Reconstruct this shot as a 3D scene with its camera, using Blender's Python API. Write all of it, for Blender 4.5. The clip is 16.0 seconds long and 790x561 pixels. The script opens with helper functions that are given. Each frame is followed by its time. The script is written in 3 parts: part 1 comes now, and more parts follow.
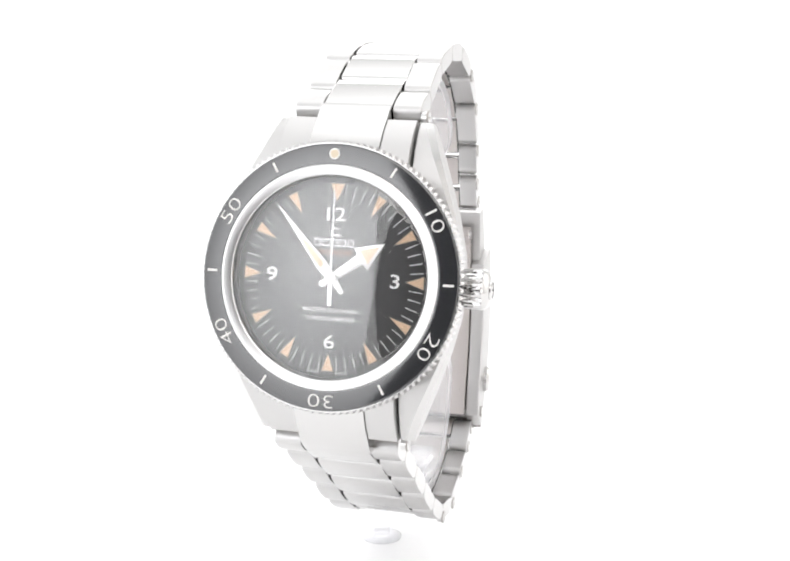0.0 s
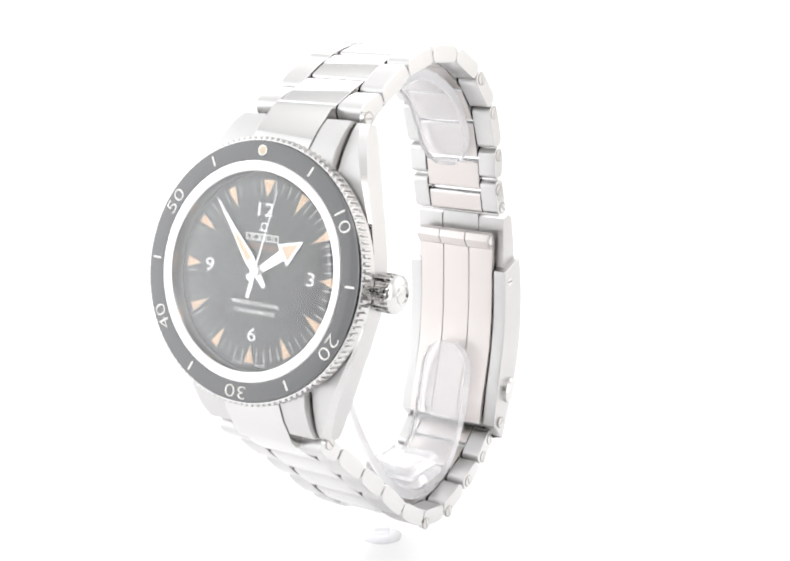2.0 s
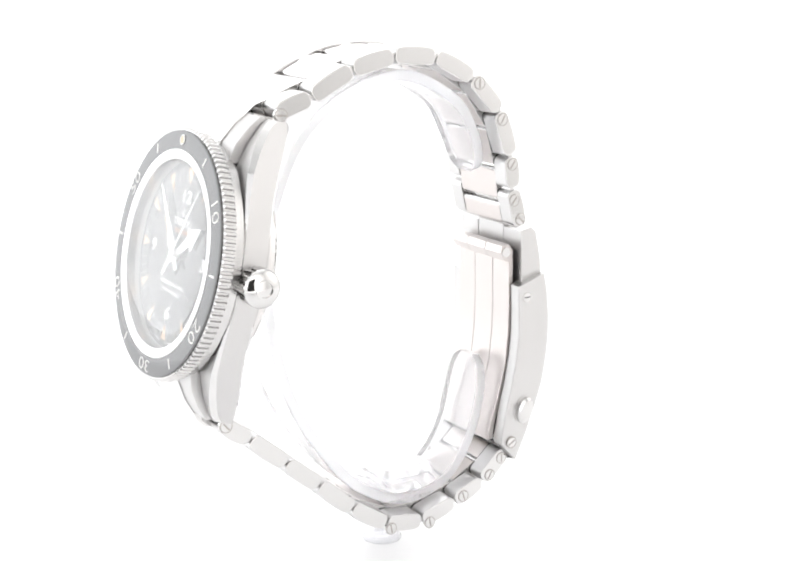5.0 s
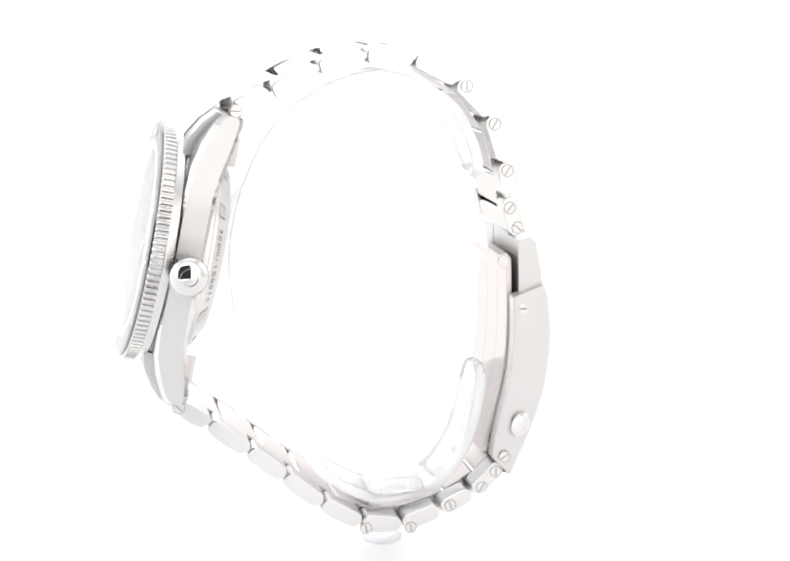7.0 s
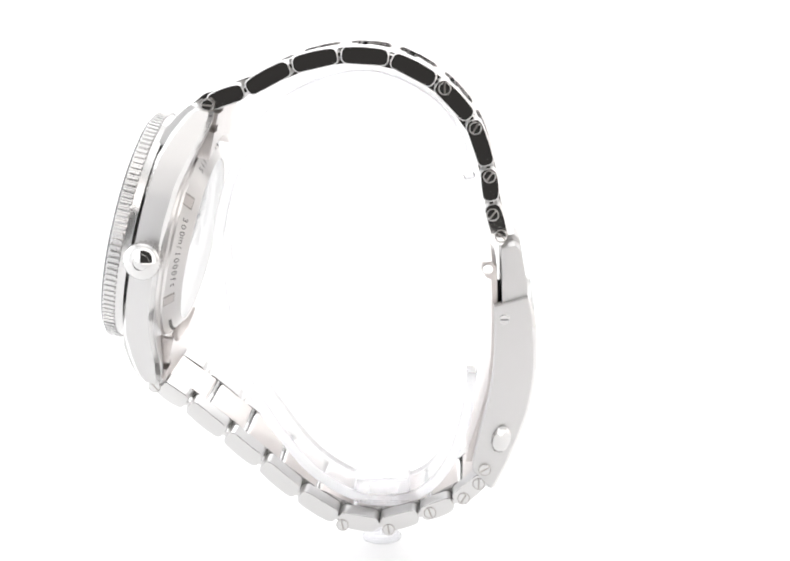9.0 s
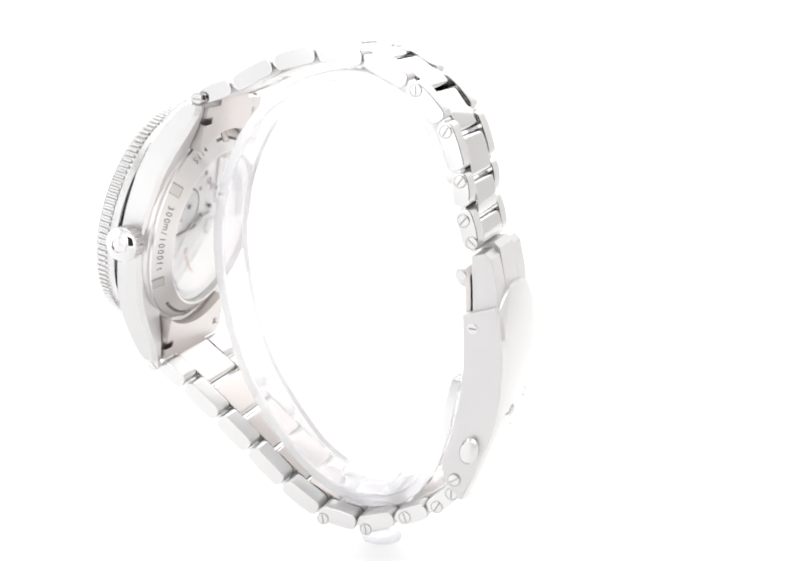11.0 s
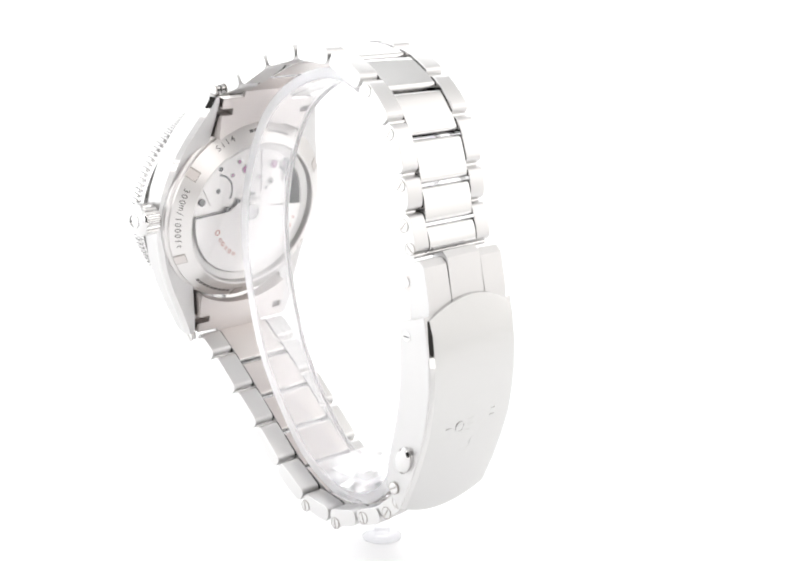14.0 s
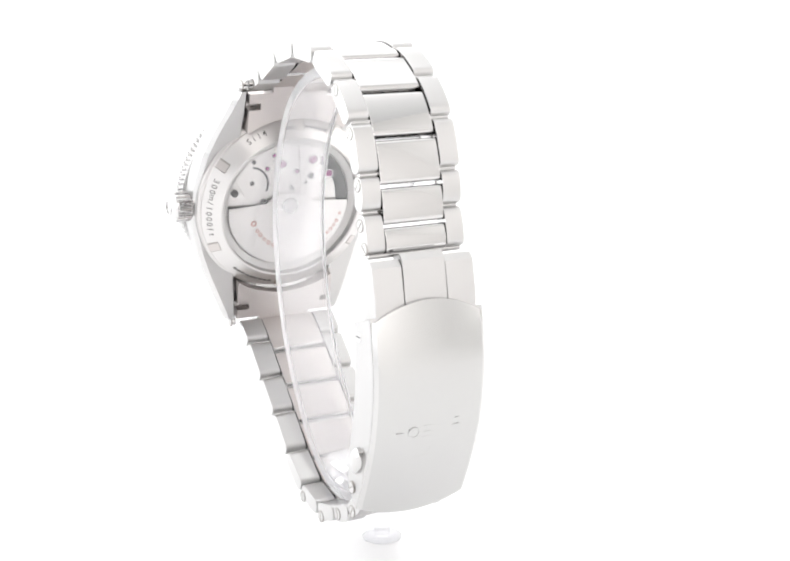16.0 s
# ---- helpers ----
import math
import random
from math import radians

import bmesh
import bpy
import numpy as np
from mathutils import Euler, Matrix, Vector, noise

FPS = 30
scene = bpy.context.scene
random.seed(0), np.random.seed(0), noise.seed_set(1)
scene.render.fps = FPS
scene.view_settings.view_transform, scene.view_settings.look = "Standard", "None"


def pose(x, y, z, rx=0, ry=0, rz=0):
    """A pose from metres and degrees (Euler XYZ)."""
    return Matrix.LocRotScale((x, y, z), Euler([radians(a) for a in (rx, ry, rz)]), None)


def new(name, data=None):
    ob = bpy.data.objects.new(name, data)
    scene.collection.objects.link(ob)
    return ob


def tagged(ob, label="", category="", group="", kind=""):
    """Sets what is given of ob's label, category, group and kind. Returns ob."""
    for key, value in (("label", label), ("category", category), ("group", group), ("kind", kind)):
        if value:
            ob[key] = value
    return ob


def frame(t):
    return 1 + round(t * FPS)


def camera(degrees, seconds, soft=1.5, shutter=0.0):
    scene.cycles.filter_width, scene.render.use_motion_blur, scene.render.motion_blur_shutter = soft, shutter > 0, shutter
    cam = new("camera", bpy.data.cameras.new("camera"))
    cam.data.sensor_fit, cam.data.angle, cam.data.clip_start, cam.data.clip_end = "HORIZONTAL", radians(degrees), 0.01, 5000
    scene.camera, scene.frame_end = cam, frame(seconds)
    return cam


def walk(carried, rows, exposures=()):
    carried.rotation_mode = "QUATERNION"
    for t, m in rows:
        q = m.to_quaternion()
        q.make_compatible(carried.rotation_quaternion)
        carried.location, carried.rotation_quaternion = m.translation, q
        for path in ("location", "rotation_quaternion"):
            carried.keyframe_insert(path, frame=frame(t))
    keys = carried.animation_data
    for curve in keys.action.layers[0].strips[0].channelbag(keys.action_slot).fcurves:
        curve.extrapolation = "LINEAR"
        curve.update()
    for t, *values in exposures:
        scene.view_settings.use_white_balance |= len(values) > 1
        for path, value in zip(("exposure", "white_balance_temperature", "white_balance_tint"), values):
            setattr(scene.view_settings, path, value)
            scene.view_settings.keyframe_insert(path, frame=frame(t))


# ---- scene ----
# ---- camera: stands still before the opening of a light tent ----
cam = camera(33.07, 16.0, soft=2.1)
EYE = pose(0, -0.24, 0.112, 90 - 14.134, 0, -0.606)
walk(cam, [(0, EYE), (16, EYE)], exposures=[(0, 0.02), (16, 0.02)])

# ---- light: a light tent of glowing white diffuser panels in a dim room ----
world = bpy.data.worlds.new("dim_room")
scene.world = world
world.use_nodes = True
world.node_tree.nodes["Background"].inputs[0].default_value = (1.0, 0.95, 0.92, 1)
world.node_tree.nodes["Background"].inputs[1].default_value = 0.055

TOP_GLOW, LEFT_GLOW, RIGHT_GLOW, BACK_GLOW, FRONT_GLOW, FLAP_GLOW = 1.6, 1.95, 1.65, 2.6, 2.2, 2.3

# ---- materials ----
MM = 0.001


def shader(name, base, rough, metal=0.0):
    m = bpy.data.materials.new(name)
    m.use_nodes = True
    b = m.node_tree.nodes["Principled BSDF"]
    b.inputs["Base Color"].default_value = (*base, 1)
    b.inputs["Roughness"].default_value = rough
    b.inputs["Metallic"].default_value = metal
    return m, m.node_tree.nodes, m.node_tree.links, b


def streaks(name, base, rough, stretch, grain, bump, spread=0.12):
    """Brushed steel: fine streaks along one axis, with larger, faint handling marks."""
    m, nodes, links, b = shader(name, base, rough, 1.0)
    co = nodes.new("ShaderNodeTexCoord")
    mp = nodes.new("ShaderNodeMapping")
    mp.inputs["Scale"].default_value = stretch
    fine = nodes.new("ShaderNodeTexNoise")
    fine.inputs["Scale"].default_value = grain
    fine.inputs["Detail"].default_value = 4
    big = nodes.new("ShaderNodeTexNoise")
    big.inputs["Scale"].default_value = 220
    links.new(co.outputs["Object"], mp.inputs["Vector"])
    links.new(mp.outputs["Vector"], fine.inputs["Vector"])
    links.new(co.outputs["Object"], big.inputs["Vector"])
    mix = nodes.new("ShaderNodeMath")
    mix.operation = "ADD"
    links.new(fine.outputs["Fac"], mix.inputs[0])
    links.new(big.outputs["Fac"], mix.inputs[1])
    rng = nodes.new("ShaderNodeMapRange")
    rng.inputs["From Min"].default_value, rng.inputs["From Max"].default_value = 0.5, 1.5
    rng.inputs["To Min"].default_value, rng.inputs["To Max"].default_value = rough - spread / 2, rough + spread / 2
    links.new(mix.outputs[0], rng.inputs["Value"])
    links.new(rng.outputs["Result"], b.inputs["Roughness"])
    bp = nodes.new("ShaderNodeBump")
    bp.inputs["Strength"].default_value = bump
    bp.inputs["Distance"].default_value = 0.00002
    links.new(fine.outputs["Fac"], bp.inputs["Height"])
    links.new(bp.outputs["Normal"], b.inputs["Normal"])
    return m


STEEL = (0.56, 0.555, 0.552)
brushed_long = streaks("brushed_steel_lengthwise", STEEL, 0.32, (1, 0.03, 1), 12000, 0.06, 0.06)
brushed_up = streaks("brushed_steel_upright", STEEL, 0.4, (1, 1, 0.03), 12000, 0.06, 0.06)
brushed_cover = streaks("brushed_steel_crosswise", (0.545, 0.545, 0.54), 0.23, (0.03, 1, 1), 12000, 0.06, 0.06)
brushed_back = streaks("brushed_steel_inside", (0.575, 0.54, 0.525), 0.3, (1, 0.05, 0.05), 9000, 0.08, 0.06)
brushed_case_back = streaks("satin_steel", (0.66, 0.645, 0.635), 0.36, (1, 1, 1), 9000, 0.05, 0.06)
polished = streaks("polished_steel", (0.61, 0.605, 0.60), 0.05, (1, 1, 1), 2500, 0.0, 0.03)
bright_bridge = streaks("rhodium_plated_movement", (0.8, 0.78, 0.77), 0.34, (1, 0.05, 0.05), 9000, 0.08, 0.08)
sanded = streaks("fine_sanded_steel", (0.58, 0.575, 0.57), 0.22, (1, 1, 1), 6000, 0.03, 0.05)


def speckled(name, base, rough, scale, amount, coat=0.0):
    m, nodes, links, b = shader(name, base, rough)
    no = nodes.new("ShaderNodeTexNoise")
    no.inputs["Scale"].default_value = scale
    no.inputs["Detail"].default_value = 5
    ramp = nodes.new("ShaderNodeMixRGB")
    ramp.inputs[1].default_value = (*[v * (1 - amount) for v in base], 1)
    ramp.inputs[2].default_value = (*[min(1, v * (1 + amount)) for v in base], 1)
    links.new(no.outputs["Fac"], ramp.inputs[0])
    links.new(ramp.outputs[0], b.inputs["Base Color"])
    b.inputs["Coat Weight"].default_value = coat
    return m


ceramic = speckled("black_ceramic", (0.022, 0.023, 0.026), 0.1, 900, 0.15)
ceramic.node_tree.nodes["Principled BSDF"].inputs["IOR"].default_value = 2.15
dial_black = speckled("black_dial_ceramic", (0.016, 0.016, 0.017), 0.16, 1200, 0.2)
lume = speckled("vintage_cream_lume", (0.74, 0.53, 0.36), 0.6, 2500, 0.08)
pip_lume = speckled("pip_lume", (0.58, 0.50, 0.38), 0.6, 2500, 0.08)
white_print = speckled("white_print", (0.82, 0.82, 0.82), 0.5, 2000, 0.04)
silver_print = speckled("silver_print", (0.70, 0.69, 0.67), 0.4, 2000, 0.04)
orange_print = speckled("orange_print", (0.72, 0.36, 0.20), 0.5, 2000, 0.06)
engraved = speckled("engraved_dark", (0.13, 0.125, 0.12), 0.6, 2000, 0.2)
red_print = speckled("red_print", (0.45, 0.14, 0.10), 0.5, 2000, 0.1)
ruby = speckled("ruby_jewel", (0.30, 0.06, 0.22), 0.15, 2000, 0.1)
# near-black: the screws' own finish, and painted shade in gaps, seam and pivot slot
shadow_metal = speckled("blackened_and_shade_steel", (0.07, 0.07, 0.075), 0.45, 2000, 0.2)
hand_white = streaks("polished_white_gold_hand", (0.9, 0.9, 0.9), 0.3, (1, 1, 1), 2500, 0.0, 0.05)
# darker steel: the shade inside slots, rings and notches, put into the colour
cut_shade_steel = streaks("shaded_cut_steel", (0.36, 0.34, 0.32), 0.3, (1, 1, 1), 4000, 0.0, 0.1)
satin_ring = streaks("satin_white_steel", (0.74, 0.74, 0.74), 0.3, (1, 1, 1), 2500, 0.0, 0.05)


def clear(name, tint, ior, rough):
    m, nodes, links, b = shader(name, tint, rough)
    b.inputs["Transmission Weight"].default_value = 1.0
    b.inputs["IOR"].default_value = ior
    no = nodes.new("ShaderNodeTexNoise")
    no.inputs["Scale"].default_value = 60
    bp = nodes.new("ShaderNodeBump")
    bp.inputs["Strength"].default_value = 0.04
    bp.inputs["Distance"].default_value = 0.0002
    links.new(no.outputs["Fac"], bp.inputs["Height"])
    if rough > 0.1:
        links.new(bp.outputs["Normal"], b.inputs["Normal"])
    return m




def coated_pane(name, reflectance):
    """Thin clear glass: light goes straight through, and each face mirrors a share that grows towards grazing angles."""
    m = bpy.data.materials.new(name)
    m.use_nodes = True
    nodes, links = m.node_tree.nodes, m.node_tree.links
    nodes.remove(nodes["Principled BSDF"])
    facing = nodes.new("ShaderNodeLayerWeight")
    facing.inputs["Blend"].default_value = 0.5
    power = nodes.new("ShaderNodeMath")
    power.operation, power.inputs[1].default_value = "POWER", 3.8
    links.new(facing.outputs["Facing"], power.inputs[0])
    rng = nodes.new("ShaderNodeMapRange")
    rng.inputs["To Min"].default_value, rng.inputs["To Max"].default_value = reflectance, 1.0
    links.new(power.outputs[0], rng.inputs["Value"])
    see, shine, mix = nodes.new("ShaderNodeBsdfTransparent"), nodes.new("ShaderNodeBsdfGlossy"), nodes.new("ShaderNodeMixShader")
    shine.inputs["Roughness"].default_value = 0.015
    links.new(rng.outputs["Result"], mix.inputs[0])
    links.new(see.outputs[0], mix.inputs[1])
    links.new(shine.outputs[0], mix.inputs[2])
    links.new(mix.outputs[0], nodes["Material Output"].inputs["Surface"])
    return m


sapphire = coated_pane("sapphire_glass", 0.1)
acrylic = clear("clear_acrylic", (0.97, 0.97, 0.985), 1.07, 0.03)
acrylic.node_tree.nodes["Principled BSDF"].inputs["Transmission Weight"].default_value = 0.86
thin_acrylic = clear("clear_acrylic_band", (0.98, 0.98, 0.99), 1.14, 0.02)
thin_acrylic.node_tree.nodes["Principled BSDF"].inputs["Transmission Weight"].default_value = 0.78


milky_acrylic = clear("milky_acrylic", (0.98, 0.98, 0.99), 1.12, 0.06)
milky_acrylic.node_tree.nodes["Principled BSDF"].inputs["Transmission Weight"].default_value = 0.8
frosted = speckled("frosted_acrylic_edge", (0.93, 0.93, 0.945), 0.55, 400, 0.03)
frosted.node_tree.nodes["Principled BSDF"].inputs["Transmission Weight"].default_value = 0.84


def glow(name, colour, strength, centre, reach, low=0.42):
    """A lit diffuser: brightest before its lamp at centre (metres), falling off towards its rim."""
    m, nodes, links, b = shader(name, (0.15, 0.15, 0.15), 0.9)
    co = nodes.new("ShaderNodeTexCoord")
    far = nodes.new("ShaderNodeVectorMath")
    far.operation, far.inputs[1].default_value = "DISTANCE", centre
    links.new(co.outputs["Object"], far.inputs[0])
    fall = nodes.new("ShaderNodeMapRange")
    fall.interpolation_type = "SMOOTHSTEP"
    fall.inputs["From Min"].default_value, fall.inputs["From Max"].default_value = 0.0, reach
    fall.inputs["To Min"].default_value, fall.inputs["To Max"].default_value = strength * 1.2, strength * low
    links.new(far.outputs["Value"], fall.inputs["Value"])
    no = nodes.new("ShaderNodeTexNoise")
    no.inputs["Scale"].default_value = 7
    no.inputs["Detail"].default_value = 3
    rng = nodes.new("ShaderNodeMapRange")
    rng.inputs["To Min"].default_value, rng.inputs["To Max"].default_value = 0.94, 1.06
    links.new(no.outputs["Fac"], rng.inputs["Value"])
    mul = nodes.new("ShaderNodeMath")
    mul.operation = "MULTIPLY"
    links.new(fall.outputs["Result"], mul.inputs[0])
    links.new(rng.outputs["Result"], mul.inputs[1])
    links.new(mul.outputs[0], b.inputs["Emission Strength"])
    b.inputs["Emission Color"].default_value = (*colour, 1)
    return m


table_white = speckled("white_acrylic_sheet", (0.89, 0.89, 0.895), 0.35, 30, 0.01)

# ---- mesh helpers: lengths in millimetres ----


def finish(bm, name, material, sharp=32, sides=None):
    """The mesh of bm, shaded by normals weighted by area, so that flat faces stay flat between rounded rims.
    sides: a second material and the test of a face's normal that picks its faces."""
    bmesh.ops.recalc_face_normals(bm, faces=bm.faces)
    bmesh.ops.scale(bm, vec=(MM, MM, MM), verts=bm.verts)
    bm.normal_update()
    limit = math.cos(radians(sharp))
    area = {f: f.calc_area() for f in bm.faces}
    normals = []
    for f in bm.faces:
        f.smooth = True
        f.material_index = 1 if sides and sides[1](f.normal) else 0
        for v in f.verts:
            total = Vector((0, 0, 0))
            for g in v.link_faces:
                if g is f or g.normal.dot(f.normal) > limit:
                    total += g.normal * area[g]
            normals.append(total.normalized() if total.length > 0 else f.normal.copy())
    me = bpy.data.meshes.new(name)
    bm.to_mesh(me)
    bm.free()
    me.materials.append(material)
    if sides:
        me.materials.append(sides[0])
    me.normals_split_custom_set(normals)
    return me


def part(name, bm, material, parent, label="", m=None, sharp=32, sides=None):
    ob = new(name, finish(bm, name, material, sharp, sides))
    ob.parent = parent
    if m is not None:
        ob.matrix_basis = m
    return tagged(ob, label)


def share(name, me, parent, m, label=""):
    ob = new(name, me)
    ob.parent = parent
    ob.matrix_basis = m
    return tagged(ob, label)


def at_mm(m):
    """A matrix whose shift is in millimetres, in metres."""
    r = m.copy()
    r.translation = m.translation * MM
    return r


def offset_poly(pts, d):
    """A closed outline moved inwards by d."""
    n, area = len(pts), 0
    for i in range(n):
        (a, b), (c, e) = pts[i], pts[(i + 1) % n]
        area += a * e - b * c
    s = 1 if area > 0 else -1
    out = []
    for i in range(n):
        p, q, r = Vector(pts[i - 1]), Vector(pts[i]), Vector(pts[(i + 1) % n])
        u, v = (q - p).normalized(), (r - q).normalized()
        nu, nv = Vector((-u.y, u.x)) * s, Vector((-v.y, v.x)) * s
        k = nu + nv
        k = k / max(0.35, 1 + nu.dot(nv))
        out.append(tuple(q + k * d))
    return out


def prism(bm, pts, a0, a1, place, bevel=0.0, steps=2):
    """Extrudes the outline pts from a0 to a1; place(p, q, a) puts a point. Rims are rounded by bevel."""
    rings = []
    if bevel > 0:
        for k in range(steps + 1):
            g = math.pi / 2 * k / steps
            rings.append((offset_poly(pts, bevel * (1 - math.sin(g))), a0 + bevel * (1 - math.cos(g))))
        for k in range(steps, -1, -1):
            g = math.pi / 2 * k / steps
            rings.append((offset_poly(pts, bevel * (1 - math.sin(g))), a1 - bevel * (1 - math.cos(g))))
    else:
        rings = [(pts, a0), (pts, a1)]
    rows = [[bm.verts.new(place(p, q, a)) for p, q in ring] for ring, a in rings]
    n = len(pts)
    for r, s in zip(rows, rows[1:]):
        for i in range(n):
            bm.faces.new((r[i], r[(i + 1) % n], s[(i + 1) % n], s[i]))
    bm.faces.new(rows[0])
    bm.faces.new(rows[-1])
    return bm


def along_x(p, q, a):
    return (a, p, q)


def along_z(p, q, a):
    return (p, q, a)


def revolve(bm, profile, segs=128, closed=True, wave=None):
    """Turns (radius, height) points round z. wave(i, k): what segment i adds to the radius of point k."""
    rows = []
    for i in range(segs):
        g = 2 * math.pi * i / segs
        row = []
        for k, (r, h) in enumerate(profile):
            rr = r + (wave(i, k) if wave else 0)
            row.append(bm.verts.new((rr * math.cos(g), rr * math.sin(g), h)))
        rows.append(row)
    n = len(profile)
    for i in range(segs):
        a, b = rows[i], rows[(i + 1) % segs]
        for k in range(n if closed else n - 1):
            bm.faces.new((a[k], a[(k + 1) % n], b[(k + 1) % n], b[k]))
    if not closed:
        bm.faces.new([r[0] for r in rows])
        bm.faces.new([r[-1] for r in rows])
    return bm


def box(bm, x0, x1, y0, y1, z0, z1, bevel=0.0):
    return prism(bm, [(x0, y0), (x1, y0), (x1, y1), (x0, y1)], z0, z1, along_z, bevel)


def rod(bm, m, r, length, segs=20, bevel=0.1):
    """A round rod along the z axis of m."""
    start = len(bm.verts)
    pts = [(r * math.cos(2 * math.pi * i / segs), r * math.sin(2 * math.pi * i / segs)) for i in range(segs)]
    prism(bm, pts, 0, length, along_z, bevel)
    bm.verts.ensure_lookup_table()
    bmesh.ops.transform(bm, matrix=m, verts=bm.verts[start:])
    return bm


def lettering(body, size, extrude=0.02, fat=0.0, squeeze=1.0):
    """Text in the built-in font, centred, as a bmesh in millimetres."""
    cu = bpy.data.curves.new("lettering", "FONT")
    cu.body, cu.size, cu.extrude, cu.offset = body, size, extrude, fat
    cu.align_x, cu.align_y, cu.resolution_u = "CENTER", "CENTER", 3
    ob = new("lettering", cu)
    bpy.context.view_layer.update()
    me = bpy.data.meshes.new_from_object(ob.evaluated_get(bpy.context.evaluated_depsgraph_get()))
    bpy.data.objects.remove(ob)
    bm = bmesh.new()
    bm.from_mesh(me)
    bpy.data.meshes.remove(me)
    bpy.data.curves.remove(cu)
    xs = [v.co.x for v in bm.verts]
    ys = [v.co.y for v in bm.verts]
    shift = Vector((-(min(xs) + max(xs)) / 2, -(min(ys) + max(ys)) / 2, 0))
    for v in bm.verts:
        v.co += shift
        v.co.x *= squeeze
    return bm


def into(bm, other, m):
    """Adds the bmesh other to bm, moved by m."""
    bmesh.ops.transform(other, matrix=m, verts=other.verts)
    me = bpy.data.meshes.new("joined")
    other.to_mesh(me)
    other.free()
    bm.from_mesh(me)
    bpy.data.meshes.remove(me)
    return bm


def moved(bm, m):
    bmesh.ops.transform(bm, matrix=m, verts=bm.verts)
    return bm


def turn_z(deg):
    return Matrix.Rotation(radians(deg), 4, "Z")


def shift(x, y, z):
    return Matrix.Translation((x, y, z))


# ---- the light tent ----


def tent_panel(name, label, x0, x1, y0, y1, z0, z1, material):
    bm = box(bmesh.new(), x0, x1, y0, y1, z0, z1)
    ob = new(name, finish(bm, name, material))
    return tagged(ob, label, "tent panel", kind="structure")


def sweep_table():
    """A white sheet: flat under the watch, curving up behind into the back wall."""
    line = [(-234, 0), (300, 0)]
    line += [(300 + 150 * math.sin(radians(a)), 150 - 150 * math.cos(radians(a))) for a in range(6, 91, 6)]
    line += [(450, 480)]
    back = [(y + 3, z - 3) if z < 10 else (y + 3, z) for y, z in reversed(line)]
    bm = prism(bmesh.new(), line + back, -320, 320, along_x)
    ob = new("ground", finish(bm, "ground", table_white, 20))
    return tagged(ob, "seamless white acrylic sheet curving up behind the watch", "table", kind="structure")


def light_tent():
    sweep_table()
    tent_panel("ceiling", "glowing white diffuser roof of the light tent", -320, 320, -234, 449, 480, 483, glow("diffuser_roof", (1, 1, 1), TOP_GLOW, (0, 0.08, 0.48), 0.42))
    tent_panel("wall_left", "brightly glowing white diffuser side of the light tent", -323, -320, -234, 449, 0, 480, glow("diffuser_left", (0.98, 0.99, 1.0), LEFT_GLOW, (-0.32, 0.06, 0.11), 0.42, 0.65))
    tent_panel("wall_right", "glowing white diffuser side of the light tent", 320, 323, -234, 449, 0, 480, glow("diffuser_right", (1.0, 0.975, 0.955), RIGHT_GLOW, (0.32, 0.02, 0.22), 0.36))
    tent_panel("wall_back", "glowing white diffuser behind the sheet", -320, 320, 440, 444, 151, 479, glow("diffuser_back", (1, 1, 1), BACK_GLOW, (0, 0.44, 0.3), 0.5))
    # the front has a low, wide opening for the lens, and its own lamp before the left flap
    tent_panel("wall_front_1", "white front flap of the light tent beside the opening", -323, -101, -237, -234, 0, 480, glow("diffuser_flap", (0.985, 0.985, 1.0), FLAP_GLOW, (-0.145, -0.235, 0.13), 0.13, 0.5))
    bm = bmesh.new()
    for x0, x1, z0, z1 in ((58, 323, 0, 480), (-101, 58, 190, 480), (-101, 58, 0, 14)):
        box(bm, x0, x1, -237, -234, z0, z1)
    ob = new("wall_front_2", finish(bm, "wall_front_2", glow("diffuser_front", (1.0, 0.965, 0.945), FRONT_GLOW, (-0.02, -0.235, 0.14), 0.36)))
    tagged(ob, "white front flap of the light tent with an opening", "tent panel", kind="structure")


# ---- the watch: x to the crown, -y out of the dial, z up ----
LEAN = 13.1
CASE = shift(0, -45.1, 63.25) @ Matrix(((1, 0, 0, 0), (0, math.sin(radians(LEAN)), -math.cos(radians(LEAN)), 0),
                                        (0, math.cos(radians(LEAN)), math.sin(radians(LEAN)), 0), (0, 0, 0, 1)))
# in the case's own space: x to 3 o'clock, y to 12 o'clock, z out of the dial
CASE_M = at_mm(CASE)
UPPER = [(-28.9, 85.9), (-22.2, 88.2), (-14.4, 92.3), (-6.2, 94.2), (2.4, 93.7), (10.2, 89.7), (16.2, 83.5), (19.1, 75.2), (19.8, 69.0), (21.6, 61.9)]
LOWER = [(-39.6, 35.3), (-34.4, 31.6), (-27.7, 25.9), (-21.3, 20.4), (-14.6, 14.4), (-7.4, 9.8), (0.3, 8.5), (7.7, 10.6), (14.0, 13.3), (19.6, 18.4)]


